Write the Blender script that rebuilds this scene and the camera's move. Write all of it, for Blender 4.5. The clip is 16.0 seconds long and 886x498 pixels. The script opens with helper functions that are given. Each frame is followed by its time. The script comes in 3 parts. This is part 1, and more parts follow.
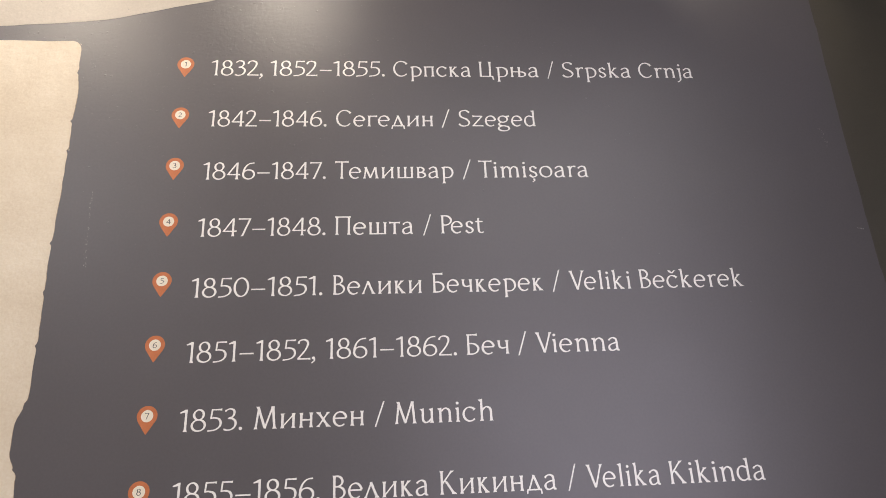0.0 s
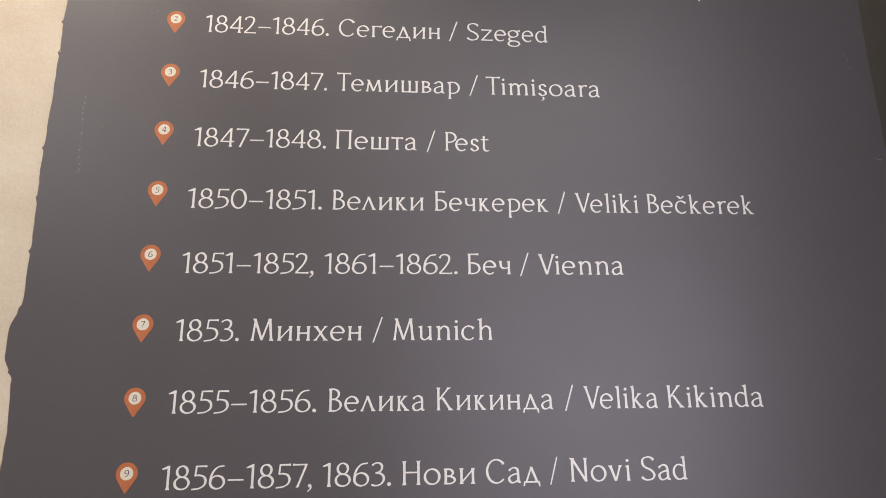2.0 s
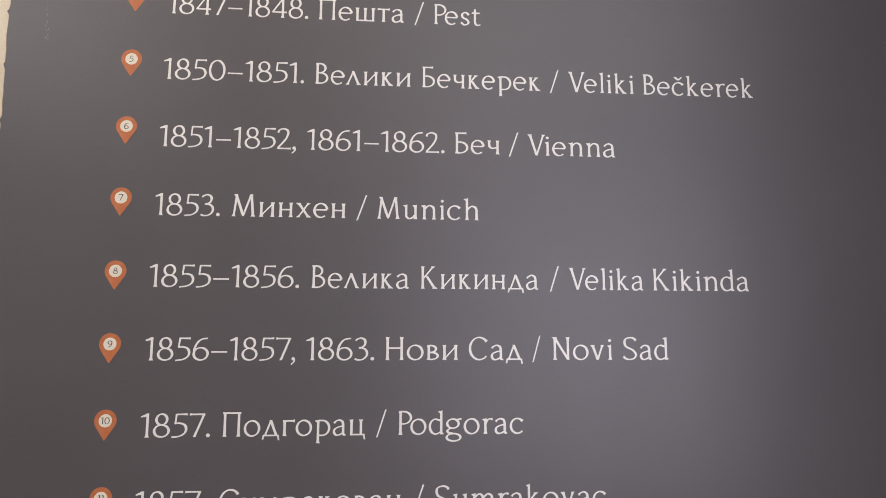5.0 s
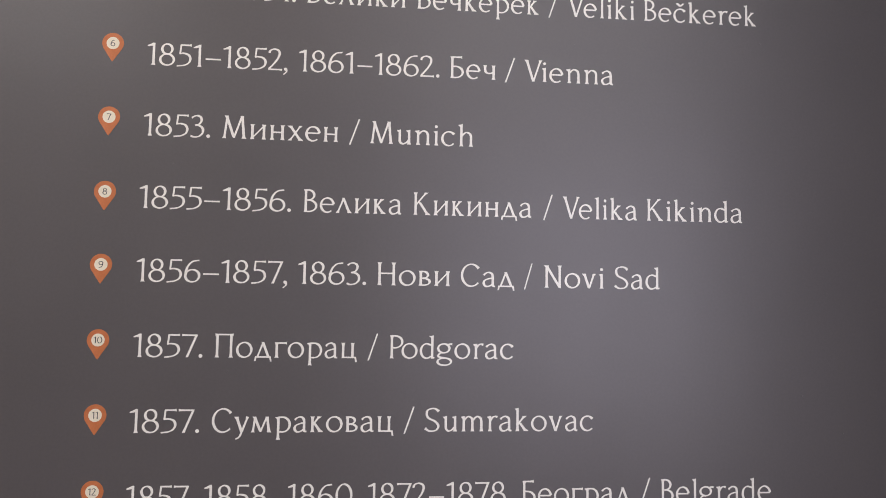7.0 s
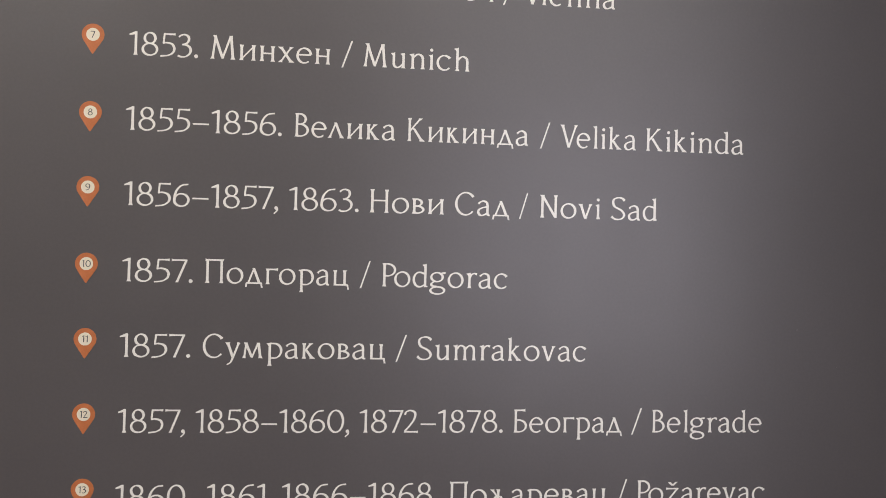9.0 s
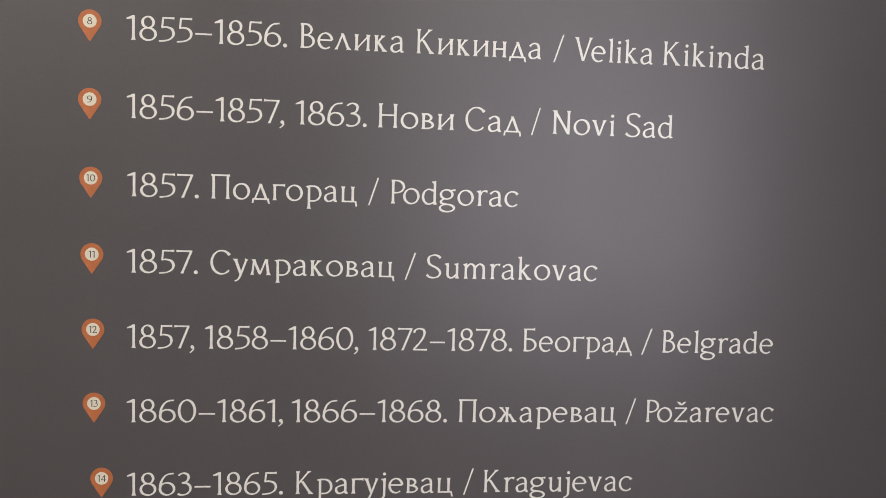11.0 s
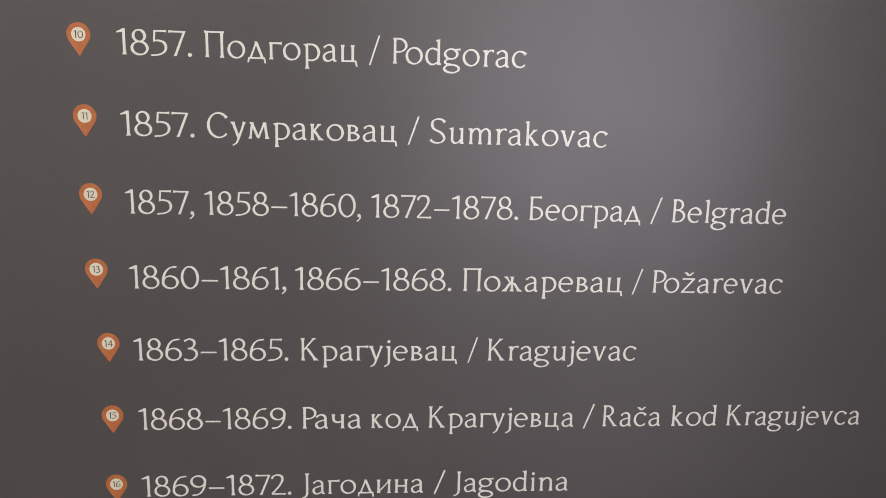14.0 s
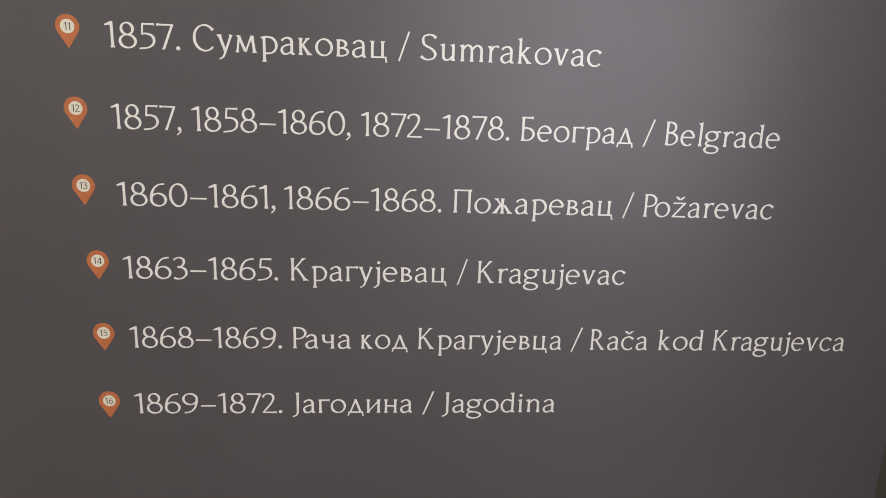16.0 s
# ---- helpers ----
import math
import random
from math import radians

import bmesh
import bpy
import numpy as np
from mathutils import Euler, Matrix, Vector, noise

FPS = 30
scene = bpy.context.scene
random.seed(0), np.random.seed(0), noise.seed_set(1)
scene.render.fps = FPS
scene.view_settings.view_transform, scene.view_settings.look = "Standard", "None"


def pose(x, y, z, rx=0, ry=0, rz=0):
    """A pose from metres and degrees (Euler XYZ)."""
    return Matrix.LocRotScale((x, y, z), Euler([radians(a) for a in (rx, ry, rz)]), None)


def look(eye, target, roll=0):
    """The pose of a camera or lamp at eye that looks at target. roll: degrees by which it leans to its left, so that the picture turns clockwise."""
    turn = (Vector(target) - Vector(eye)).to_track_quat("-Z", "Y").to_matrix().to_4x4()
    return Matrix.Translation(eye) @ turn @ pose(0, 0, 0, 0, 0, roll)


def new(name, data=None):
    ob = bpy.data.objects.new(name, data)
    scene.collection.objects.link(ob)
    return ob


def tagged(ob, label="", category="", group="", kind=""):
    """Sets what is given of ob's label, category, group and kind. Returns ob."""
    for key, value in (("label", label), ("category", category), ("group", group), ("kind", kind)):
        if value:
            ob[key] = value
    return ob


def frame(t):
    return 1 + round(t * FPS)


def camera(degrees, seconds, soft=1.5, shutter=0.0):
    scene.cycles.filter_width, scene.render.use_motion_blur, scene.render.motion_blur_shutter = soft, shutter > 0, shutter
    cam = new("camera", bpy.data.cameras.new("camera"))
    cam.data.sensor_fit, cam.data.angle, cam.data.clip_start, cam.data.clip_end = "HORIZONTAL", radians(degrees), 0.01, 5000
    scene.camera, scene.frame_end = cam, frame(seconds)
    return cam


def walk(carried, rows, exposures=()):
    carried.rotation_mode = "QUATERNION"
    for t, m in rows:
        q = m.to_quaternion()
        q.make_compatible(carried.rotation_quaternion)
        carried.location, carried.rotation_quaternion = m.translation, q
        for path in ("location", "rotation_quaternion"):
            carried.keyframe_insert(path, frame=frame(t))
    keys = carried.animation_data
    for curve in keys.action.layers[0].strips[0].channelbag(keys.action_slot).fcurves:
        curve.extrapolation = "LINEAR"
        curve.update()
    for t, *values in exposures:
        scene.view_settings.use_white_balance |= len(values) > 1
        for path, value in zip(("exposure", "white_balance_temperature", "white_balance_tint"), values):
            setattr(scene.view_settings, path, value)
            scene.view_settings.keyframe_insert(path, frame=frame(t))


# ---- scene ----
from mathutils.geometry import delaunay_2d_cdt

cam = camera(68.1, 16.0, soft=0.8)
PATH = [
    (0, (0.34, -1.115, 1.658), (0.492, 0.764, 2.327), -2.3),
    (0.5, (0.339, -1.103, 1.652), (0.484, 0.788, 2.287), -1.9),
    (1, (0.337, -1.095, 1.644), (0.482, 0.808, 2.244), -1.1),
    (1.5, (0.341, -1.083, 1.631), (0.486, 0.832, 2.19), -0.8),
    (2, (0.343, -1.074, 1.621), (0.486, 0.854, 2.131), -0.5),
    (2.5, (0.343, -1.065, 1.607), (0.486, 0.874, 2.073), -0.2),
    (3, (0.348, -1.064, 1.596), (0.49, 0.886, 2.017), 0.3),
    (3.5, (0.352, -1.057, 1.584), (0.498, 0.9, 1.968), 0.4),
    (4, (0.356, -1.051, 1.577), (0.507, 0.913, 1.921), 0.1),
    (6.5, (0.368, -1.025, 1.522), (0.538, 0.959, 1.702), 0.9),
    (7, (0.369, -1.028, 1.515), (0.541, 0.96, 1.652), 1.1),
    (7.5, (0.376, -1.031, 1.503), (0.55, 0.958, 1.61), 1.3),
    (8, (0.38, -1.025, 1.49), (0.554, 0.966, 1.565), 1.5),
    (8.5, (0.38, -1.015, 1.476), (0.558, 0.977, 1.521), 1.6),
    (9, (0.38, -1.01, 1.465), (0.558, 0.982, 1.483), 1.7),
    (11.5, (0.377, -0.989, 1.387), (0.535, 0.999, 1.24), 2.0),
    (12, (0.376, -0.982, 1.37), (0.529, 1.004, 1.189), 2.2),
    (12.5, (0.374, -0.972, 1.352), (0.526, 1.009, 1.128), 2.3),
    (13, (0.378, -0.969, 1.336), (0.524, 1.008, 1.071), 2.3),
    (13.5, (0.386, -0.972, 1.322), (0.529, 1.0, 1.02), 2.0),
    (14, (0.387, -0.979, 1.313), (0.532, 0.987, 0.974), 1.8),
    (14.5, (0.391, -0.985, 1.3), (0.535, 0.975, 0.927), 1.9),
    (15, (0.396, -0.987, 1.286), (0.542, 0.966, 0.884), 2.0),
    (15.5, (0.399, -0.989, 1.273), (0.549, 0.958, 0.838), 2.1),
    (16, (0.4, -0.988, 1.256), (0.555, 0.952, 0.795), 2.4),
]
EXPOSURES = [(0.0, -0.14, 6320, 12), (2.5, -0.20, 6350, 12), (4.0, -0.20, 6330, 12), (7.0, -0.15, 6300, 11), (9.0, -0.12, 6500, 7), (11.5, -0.06, 6500, 6), (16.0, 0.0, 6480, 5.5)]
walk(cam, [(t, look(eye, target, roll)) for t, eye, target, roll in PATH], EXPOSURES)

# ---- world and lamps: a windowless gallery, lit by ceiling spots ----
world = bpy.data.worlds.new("gallery_dark")
world.use_nodes = True
world.node_tree.nodes["Background"].inputs[0].default_value = (0.02, 0.02, 0.022, 1)
world.node_tree.nodes["Background"].inputs[1].default_value = 0.2
scene.world = world

CEILING = 3.3
RIGHT = 1.253          # the corner with the return wall
LEFT, EAST, BACK, REAR = -2.6, 3.6, -4.2, 0.14
OPEN = (0.88, 3.25, 0.45, 2.85)      # the wide daylight opening in the wall behind: x, x, z, z


def lamp(name, kind, place, target, power, colour, **more):
    data = bpy.data.lights.new(name, kind)
    data.energy, data.color = power, colour
    if kind == "SPOT":
        data.spot_size, data.spot_blend = radians(more["cone"]), more["blend"]
        data.shadow_soft_size = more["size"]
    else:
        data.shape, data.size, data.size_y = "RECTANGLE", more["size"], more["size_y"]
    ob = new(name, data)
    ob.matrix_world = look(place, target)
    return ob


WARM = (1.0, 0.86, 0.68)
# track spots that rake the top of the mural, a ceiling panel, added left fill and daylight from the opening behind
for x, power in ((-0.66, 31), (0.0, 23)):
    lamp("track_spot_light", "SPOT", (x, -0.62, 3.20), (x + 0.04, 0.0, 2.50), power, WARM, cone=98, blend=1.0, size=0.10)
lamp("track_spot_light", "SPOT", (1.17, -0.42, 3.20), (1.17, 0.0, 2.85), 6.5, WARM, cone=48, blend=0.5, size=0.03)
lamp("panel_and_fill_light", "AREA", (1.35, -2.6, CEILING - 0.05), (1.35, -2.6, 0), 48, (1.0, 0.96, 0.95), size=2.2, size_y=2.4)
# added fill with no known source, lifts the left part of the wall
lamp("panel_and_fill_light", "AREA", (-1.65, -2.2, CEILING - 0.05), (-1.65, -2.2, 0), 34, (1.0, 0.96, 0.93), size=1.3, size_y=2.4)
lamp("window_light", "AREA", ((OPEN[0] + OPEN[1]) / 2, BACK - 0.05, (OPEN[2] + OPEN[3]) / 2), ((OPEN[0] + OPEN[1]) / 2, 0, (OPEN[2] + OPEN[3]) / 2), 84, (0.93, 0.875, 1.0),
     size=OPEN[1] - OPEN[0] - 0.04, size_y=OPEN[3] - OPEN[2] - 0.04)


# ---- materials ----
def material(name, colour, rough=0.6, metal=0.0, second=None, scale=6.0, detail=8.0, spread=(0.35, 0.65), fine=0.0, fine_scale=220.0,
             bump=(), gloss=0.5, rough_var=0.0, calm=None, haze=0.0):
    """Two-scale mottled surface; bump: (scale, distance, detail) of each layer of relief."""
    m = bpy.data.materials.new(name)
    m.use_nodes = True
    n, l = m.node_tree.nodes, m.node_tree.links
    p = n["Principled BSDF"]
    p.inputs["Roughness"].default_value, p.inputs["Metallic"].default_value = rough, metal
    p.inputs["Specular IOR Level"].default_value = gloss
    p.inputs["Coat Weight"].default_value, p.inputs["Coat Roughness"].default_value = haze, 0.72
    where = n.new("ShaderNodeTexCoord").outputs["Object"]

    def cloud(size, det, rough_=0.55):
        c = n.new("ShaderNodeTexNoise")
        c.inputs["Scale"].default_value, c.inputs["Detail"].default_value, c.inputs["Roughness"].default_value = size, det, rough_
        l.new(where, c.inputs["Vector"])
        return c.outputs["Fac"]

    ramp = n.new("ShaderNodeValToRGB")
    ramp.color_ramp.elements[0].position, ramp.color_ramp.elements[1].position = spread
    ramp.color_ramp.elements[0].color, ramp.color_ramp.elements[1].color = (*colour, 1), (*(second or colour), 1)
    l.new(cloud(scale, detail), ramp.inputs[0])
    out = ramp.outputs[0]
    if fine:
        mix = n.new("ShaderNodeMix")
        mix.data_type, mix.blend_type = "RGBA", "OVERLAY"
        mix.inputs[0].default_value = fine
        l.new(out, mix.inputs[6])
        l.new(cloud(fine_scale, 3), mix.inputs[7])
        out = mix.outputs[2]
    l.new(out, p.inputs["Base Color"])
    if rough_var:
        mr = n.new("ShaderNodeMapRange")
        mr.inputs[3].default_value, mr.inputs[4].default_value = rough - rough_var, rough + rough_var
        l.new(cloud(scale * 2.3, 6), mr.inputs[0])
        l.new(mr.outputs[0], p.inputs["Roughness"])
    last = None
    for size, far, det in bump:
        b = n.new("ShaderNodeBump")
        b.inputs["Distance"].default_value, b.inputs["Strength"].default_value = far, 1.0
        l.new(cloud(size, det), b.inputs["Height"])
        if calm and size > 20:      # plaster rubbed smoother lower down and towards the corner
            axes, mr = n.new("ShaderNodeSeparateXYZ"), n.new("ShaderNodeMapRange")
            l.new(where, axes.inputs[0])
            l.new(axes.outputs[2], mr.inputs[0])
            for k, v in enumerate((calm[0], calm[1], calm[2], 1.0)):
                mr.inputs[1 + k].default_value = v
            side, both = n.new("ShaderNodeMapRange"), n.new("ShaderNodeMath")
            both.operation = "MULTIPLY"
            l.new(axes.outputs[0], side.inputs[0])
            for k, v in enumerate((0.05, 0.75, 1.0, 0.13)):
                side.inputs[1 + k].default_value = v
            l.new(mr.outputs[0], both.inputs[0])
            l.new(side.outputs[0], both.inputs[1])
            l.new(both.outputs[0], b.inputs["Strength"])
        if last:
            l.new(last, b.inputs["Normal"])
        last = b.outputs[0]
    if last:
        l.new(last, p.inputs["Normal"])
    return m


ROLLER = ((150, 0.0005, 3), (420, 0.00025, 2), (48, 0.0009, 1), (5, 0.0012, 2))
GREY = material("grey_mural_paint", (0.0800, 0.0725, 0.0755), 0.38, second=(0.0890, 0.0810, 0.0840), scale=3, fine=0.12, bump=((160, 0.0004, 2), (420, 0.0002, 2), (60, 0.0004, 1), (5, 0.0008, 2)), rough_var=0.04, calm=(1.85, 2.5, 0.07), gloss=0.62, haze=0.5)
CREAM = material("cream_parchment_print", (0.665, 0.57, 0.42), 0.55, second=(0.755, 0.67, 0.515), scale=7, fine=0.2, bump=ROLLER)
CREAM_EDGE = material("brown_torn_edge_print", (0.30, 0.22, 0.14), 0.6, second=(0.52, 0.41, 0.27), scale=40, bump=ROLLER[:2])
IVORY = material("ivory_band_paint", (0.47, 0.42, 0.345), 0.5, second=(0.53, 0.48, 0.395), scale=5, fine=0.15, bump=ROLLER)
OLIVE = material("dark_olive_paint", (0.080, 0.072, 0.053), 0.6, second=(0.092, 0.083, 0.062), scale=4, fine=0.1, bump=ROLLER[:2])
LETTER = material("cream_white_lettering", (0.895, 0.88, 0.815), 0.36, second=(0.905, 0.89, 0.835), scale=60, bump=((300, 0.0002, 2),), gloss=0.8)
PIN = material("burnt_orange_print", (0.50, 0.15, 0.048), 0.5, second=(0.56, 0.18, 0.063), scale=50, fine=0.15, bump=((300, 0.0003, 2),))
DISC = material("ivory_disc_print", (0.82, 0.76, 0.60), 0.45, second=(0.85, 0.79, 0.64), scale=60)
INK = material("dark_grey_numeral_ink", (0.045, 0.048, 0.055), 0.5, second=(0.06, 0.06, 0.065), scale=60)
SCUFF = material("pale_scuffed_paint", (0.20, 0.19, 0.185), 0.6, second=(0.30, 0.285, 0.275), scale=200)
PLASTER = material("off_white_plaster", (0.62, 0.60, 0.56), 0.8, second=(0.68, 0.66, 0.61), scale=3, fine=0.1, bump=ROLLER[:2])
FLOOR = material("dark_oak_floor", (0.10, 0.065, 0.04), 0.45, second=(0.16, 0.105, 0.065), scale=5, fine=0.3, bump=((60, 0.001, 4),))


# ---- building helpers ----
def part(name, bm, mat, parent=None, label="", smooth=False):
    data = bpy.data.meshes.new(name)
    bm.to_mesh(data)
    bm.free()
    data.materials.append(mat)
    if smooth:
        for f in data.polygons:
            f.use_smooth = True
    ob = new(name, data)
    ob.parent = parent
    return tagged(ob, label)


def box(bm, x0, y0, z0, x1, y1, z1):
    m = Matrix.Translation(((x0 + x1) / 2, (y0 + y1) / 2, (z0 + z1) / 2)) @ Matrix.Diagonal((abs(x1 - x0), abs(y1 - y0), abs(z1 - z0), 1))
    bmesh.ops.create_cube(bm, size=1, matrix=m)
    return bm


def slab(bm, outline, y0, y1):
    """A flat piece parallel to the mural wall: outline of (x, z), from depth y0 (back) to y1 (front)."""
    a = [bm.verts.new((x, y1, z)) for x, z in outline]
    b = [bm.verts.new((x, y0, z)) for x, z in outline]
    bm.faces.new(a)
    bm.faces.new(b[::-1])
    for i in range(len(a)):
        j = (i + 1) % len(a)
        bm.faces.new((a[j], a[i], b[i], b[j]))
    bmesh.ops.recalc_face_normals(bm, faces=bm.faces)
    return bm


def setting(name, bm, mat, label, category):
    return tagged(part(name, bm, mat), label, category, kind="structure")


def fray(z, seed, size):
    """Small sideways wander of a torn edge at height z."""
    return size * (noise.noise((z * 14, seed, 0)) + 0.5 * noise.noise((z * 45, seed, 3)) + 0.28 * noise.noise((z * 130, seed, 7)))


def step(a, b, v):
    u = min(1, max(0, (v - a) / (b - a)))
    return u * u * (3 - 2 * u)


# ---- structure ----
def worn_end(z):
    """The grey wall's free end, a little out of plumb and chipped along its edge."""
    return RIGHT + 0.034 * max(0, 1 - z / 2.1) + 0.004 * step(2.25, 2.6, z) + fray(z, 11.0, 0.0022)


wall = setting("wall_north", slab(bmesh.new(), [(LEFT - 0.15, 0)] + [(worn_end(z * 0.015), z * 0.015) for z in range(220)] + [(RIGHT, CEILING), (LEFT - 0.15, CEILING)], REAR, 0.0), GREY, "satin dark grey painted mural wall with roller texture", "wall")
setting("wall_recess", box(bmesh.new(), RIGHT - 0.1, REAR, 0, EAST + 0.15, REAR + 0.15, CEILING), OLIVE, "dark olive painted wall set back behind the grey wall's end", "wall")
# out-of-view wall, added to block light so the mural darkens towards its end
setting("wall_light_block", box(bmesh.new(), 1.62, -1.4, 0, 1.74, REAR, CEILING), OLIVE, "unseen dark olive wall beside the recess, added to shade the grey wall's right part", "wall")
setting("wall_east", box(bmesh.new(), EAST, BACK, 0, EAST + 0.15, REAR, CEILING), OLIVE, "dark olive painted side wall of the gallery", "wall")
setting("wall_west", box(bmesh.new(), LEFT - 0.15, BACK, 0, LEFT, 0, CEILING), PLASTER, "plain off-white plaster wall of the gallery", "wall")
south = bmesh.new()
for x0, z0, x1, z1 in ((LEFT - 0.15, 0, OPEN[0], CEILING), (OPEN[1], 0, EAST + 0.15, CEILING), (OPEN[0], 0, OPEN[1], OPEN[2]), (OPEN[0], OPEN[3], OPEN[1], CEILING)):
    box(south, x0, BACK - 0.15, z0, x1, BACK, z1)
setting("wall_south", south, PLASTER, "off-white plaster wall with a daylight opening", "wall")
setting("floor", box(bmesh.new(), LEFT - 0.15, BACK - 0.15, -0.1, EAST + 0.15, REAR + 0.15, 0), FLOOR, "dark oak gallery floor with a satin finish", "floor")
setting("ceiling", box(bmesh.new(), LEFT - 0.15, BACK - 0.15, CEILING, EAST + 0.15, REAR + 0.15, CEILING + 0.1), PLASTER, "plain off-white plaster gallery ceiling", "ceiling")


# ---- the printed parchment and the ivory band on the wall ----
def torn_edge(z):
    """The parchment's free edge: nearly upright, bowed in by a tear below the middle, with small nicks."""
    x = -0.2525 + 0.004 * step(2.05, 1.9, z) - 0.013 * step(1.815, 1.765, z) * step(1.690, 1.725, z) + 0.006 * step(1.72, 1.62, z)
    x -= 0.007 * step(2.36, 2.46, z)
    for notch in (2.425, 2.318, 2.255, 2.075, 1.985, 1.895, 1.80, 1.70):
        x -= 0.0035 * math.exp(-((z - notch) / 0.003) ** 2)
    return x + fray(z, 2.0, 0.0022)


def parchment():
    edge = []
    top, low = 2.472, 0.62
    count = 420
    for i in range(count + 1):
        z = low + (top - low) * i / count
        edge.append((torn_edge(z), z))
    turn = edge[-1][0]
    for i in range(1, 9):                       # the rounded upper corner
        a = math.pi / 2 * i / 8
        edge.append((turn - 0.018 * (1 - math.cos(a)), top + 0.024 * math.sin(a) + fray(i * 0.02, 4, 0.0008)))
    for i in range(1, 130):
        x = turn - 0.018 - 0.016 * i
        edge.append((x, top + 0.024 + fray(x, 6, 0.0018)))
        if x < -2.3:
            break
    edge.append((-2.32, low))
    shade = [(x + 0.0005 + 0.0009 * noise.noise((x * 30, z * 30, 1)) if x > -2.2 else x, z - (0.0 if z > low + 0.01 else 0.002)) for x, z in edge]
    thing = tagged(new("parchment_panel"), "cream aged-parchment print with a torn edge on the grey wall", "wall print")
    part("torn_border", slab(bmesh.new(), shade, 0.0, -0.0003), CREAM_EDGE, thing, "thin brown torn border")
    part("sheet", slab(bmesh.new(), edge, 0.0, -0.0006), CREAM, thing)
    return thing


def ivory_band():
    line = []
    for i in range(141):
        x = -2.3 + 3.0 * i / 140
        z = 2.527 + 0.020 * step(-0.5, -0.15, x) + 0.052 * step(-0.26, 0.02, x) + 0.30 * step(-0.05, 0.6, x) + fray(x, 9, 0.002)
        line.append((x, z))
    line += [(0.7, CEILING - 0.02), (-2.3, CEILING - 0.02)]
    thing = tagged(new("ivory_band"), "ivory painted cloud shape curving above the parchment print", "wall print")
    part("painted_shape", slab(bmesh.new(), line, 0.0, -0.0004), IVORY, thing)


sheet_print = parchment()
ivory_band()

# ---- lettering: a flared humanist face, drawn stroke by stroke with a slanted broad nib ----
CAP = 0.0340
HIGH, XH, FIG, OVER = 1.05, 0.69, 1.01, 0.015      # capitals, small letters, figures, overshoot of round forms
BASE_TOP, PITCH = 2.420, 0.112
LIFT = {2: -0.0012, 7: 0.001, 8: 0.001, 9: 0.0012}      # metres by which a line is off the even spacing
NIB = {"thick": 0.113, "thin": 0.064, "tilt": math.radians(18), "wide": 1.0}


def nib(d):
    """Width of the stroke that runs along the direction d."""
    a = math.atan2(d.y, d.x) - NIB["tilt"]
    return math.hypot(NIB["thick"] * math.sin(a), NIB["thin"] * math.cos(a))


def path(*pts, n=7):
    """A smooth line through some points."""
    p = [Vector(v) for v in pts]
    p = [p[0] * 2 - p[1]] + p + [p[-1] * 2 - p[-2]]
    line = []
    for a, b, c, d in zip(p, p[1:], p[2:], p[3:]):
        for k in range(n):
            u = k / n
            line.append(((b * 2) + (c - a) * u + (a * 2 - b * 5 + c * 4 - d) * u * u + (b * 3 - a - c * 3 + d) * u ** 3) / 2)
    return line + [p[-2]]


def oval(cx, cy, rx, ry, a0, a1, n=18):
    """Points of an oval from angle a0 to a1, in degrees."""
    return [Vector((cx + rx * math.cos(a), cy + ry * math.sin(a))) for a in (radians(a0 + (a1 - a0) * k / n) for k in range(n + 1))]


def ink(line, start=0.0, end=0.0, level=False, weight=1.0):
    """The outline of a pen stroke along a line; start and end flare its tips, level cuts them along the line of writing."""
    line = [Vector((v[0] * NIB["wide"], v[1])) for v in line]
    if len(line) == 2:
        a, b = line
        line = [a + (b - a) * u for u in (0, 0.04, 0.10, 0.18, 0.5, 0.82, 0.90, 0.96, 1)]
    run = [0.0]
    for a, b in zip(line, line[1:]):
        run.append(run[-1] + (b - a).length)
    left, right, last = [], [], len(line) - 1
    for i, p in enumerate(line):
        d = (line[min(i + 1, last)] - line[max(i - 1, 0)]).normalized()
        h = nib(d) * weight / 2
        for tip, far in ((start, run[i]), (end, run[-1] - run[i])):
            if tip and far < 0.16:
                h += tip * (1 - far / 0.16) ** 2.2
        across = Vector((-d.y, d.x)) * h
        l, r = p + across, p - across
        if level and i in (0, last) and abs(d.y) > 0.3:
            l, r = l + d * ((p.y - l.y) / d.y), r + d * ((p.y - r.y) / d.y)
        left.append(l)
        right.append(r)
    if level:           # no point may lie behind the slanted cut
        for side in (left, right):
            d = (line[-1] - line[0]).normalized()
            side[1:-1] = [q for q in side[1:-1] if (q - side[0]).dot(d) > 0.004 and (side[-1] - q).dot(d) > 0.004]
    return [[tuple(v) for v in left + right[::-1]]]


def ring(cx, cy, w, h, n=32):
    """A closed round stroke, w wide and h high over all."""
    cx, w = cx * NIB["wide"], w * NIB["wide"]
    line = oval(cx, cy, (w - NIB["thick"]) / 2, (h - NIB["thin"]) / 2, 0, 360, n)[:-1]
    out, inn = [], []
    for i, p in enumerate(line):
        d = (line[(i + 1) % n] - line[i - 1]).normalized()
        across = Vector((d.y, -d.x)) * nib(d) / 2
        out.append(tuple(p + across))
        inn.append(tuple(p - across))
    return [out, inn[::-1]]


def dot(x, y, r=0.072):
    return [[tuple(v) for v in oval(x * NIB["wide"], y, r, r, 0, 345, 16)]]


def facet(*pts):
    """A corner piece with straight sides."""
    return [[[(x * NIB["wide"], y) for x, y in pts]]]


def stem(x, low, top, foot=0.042, head=0.042):
    return [ink([(x, low), (x, top)], foot, head, True)]


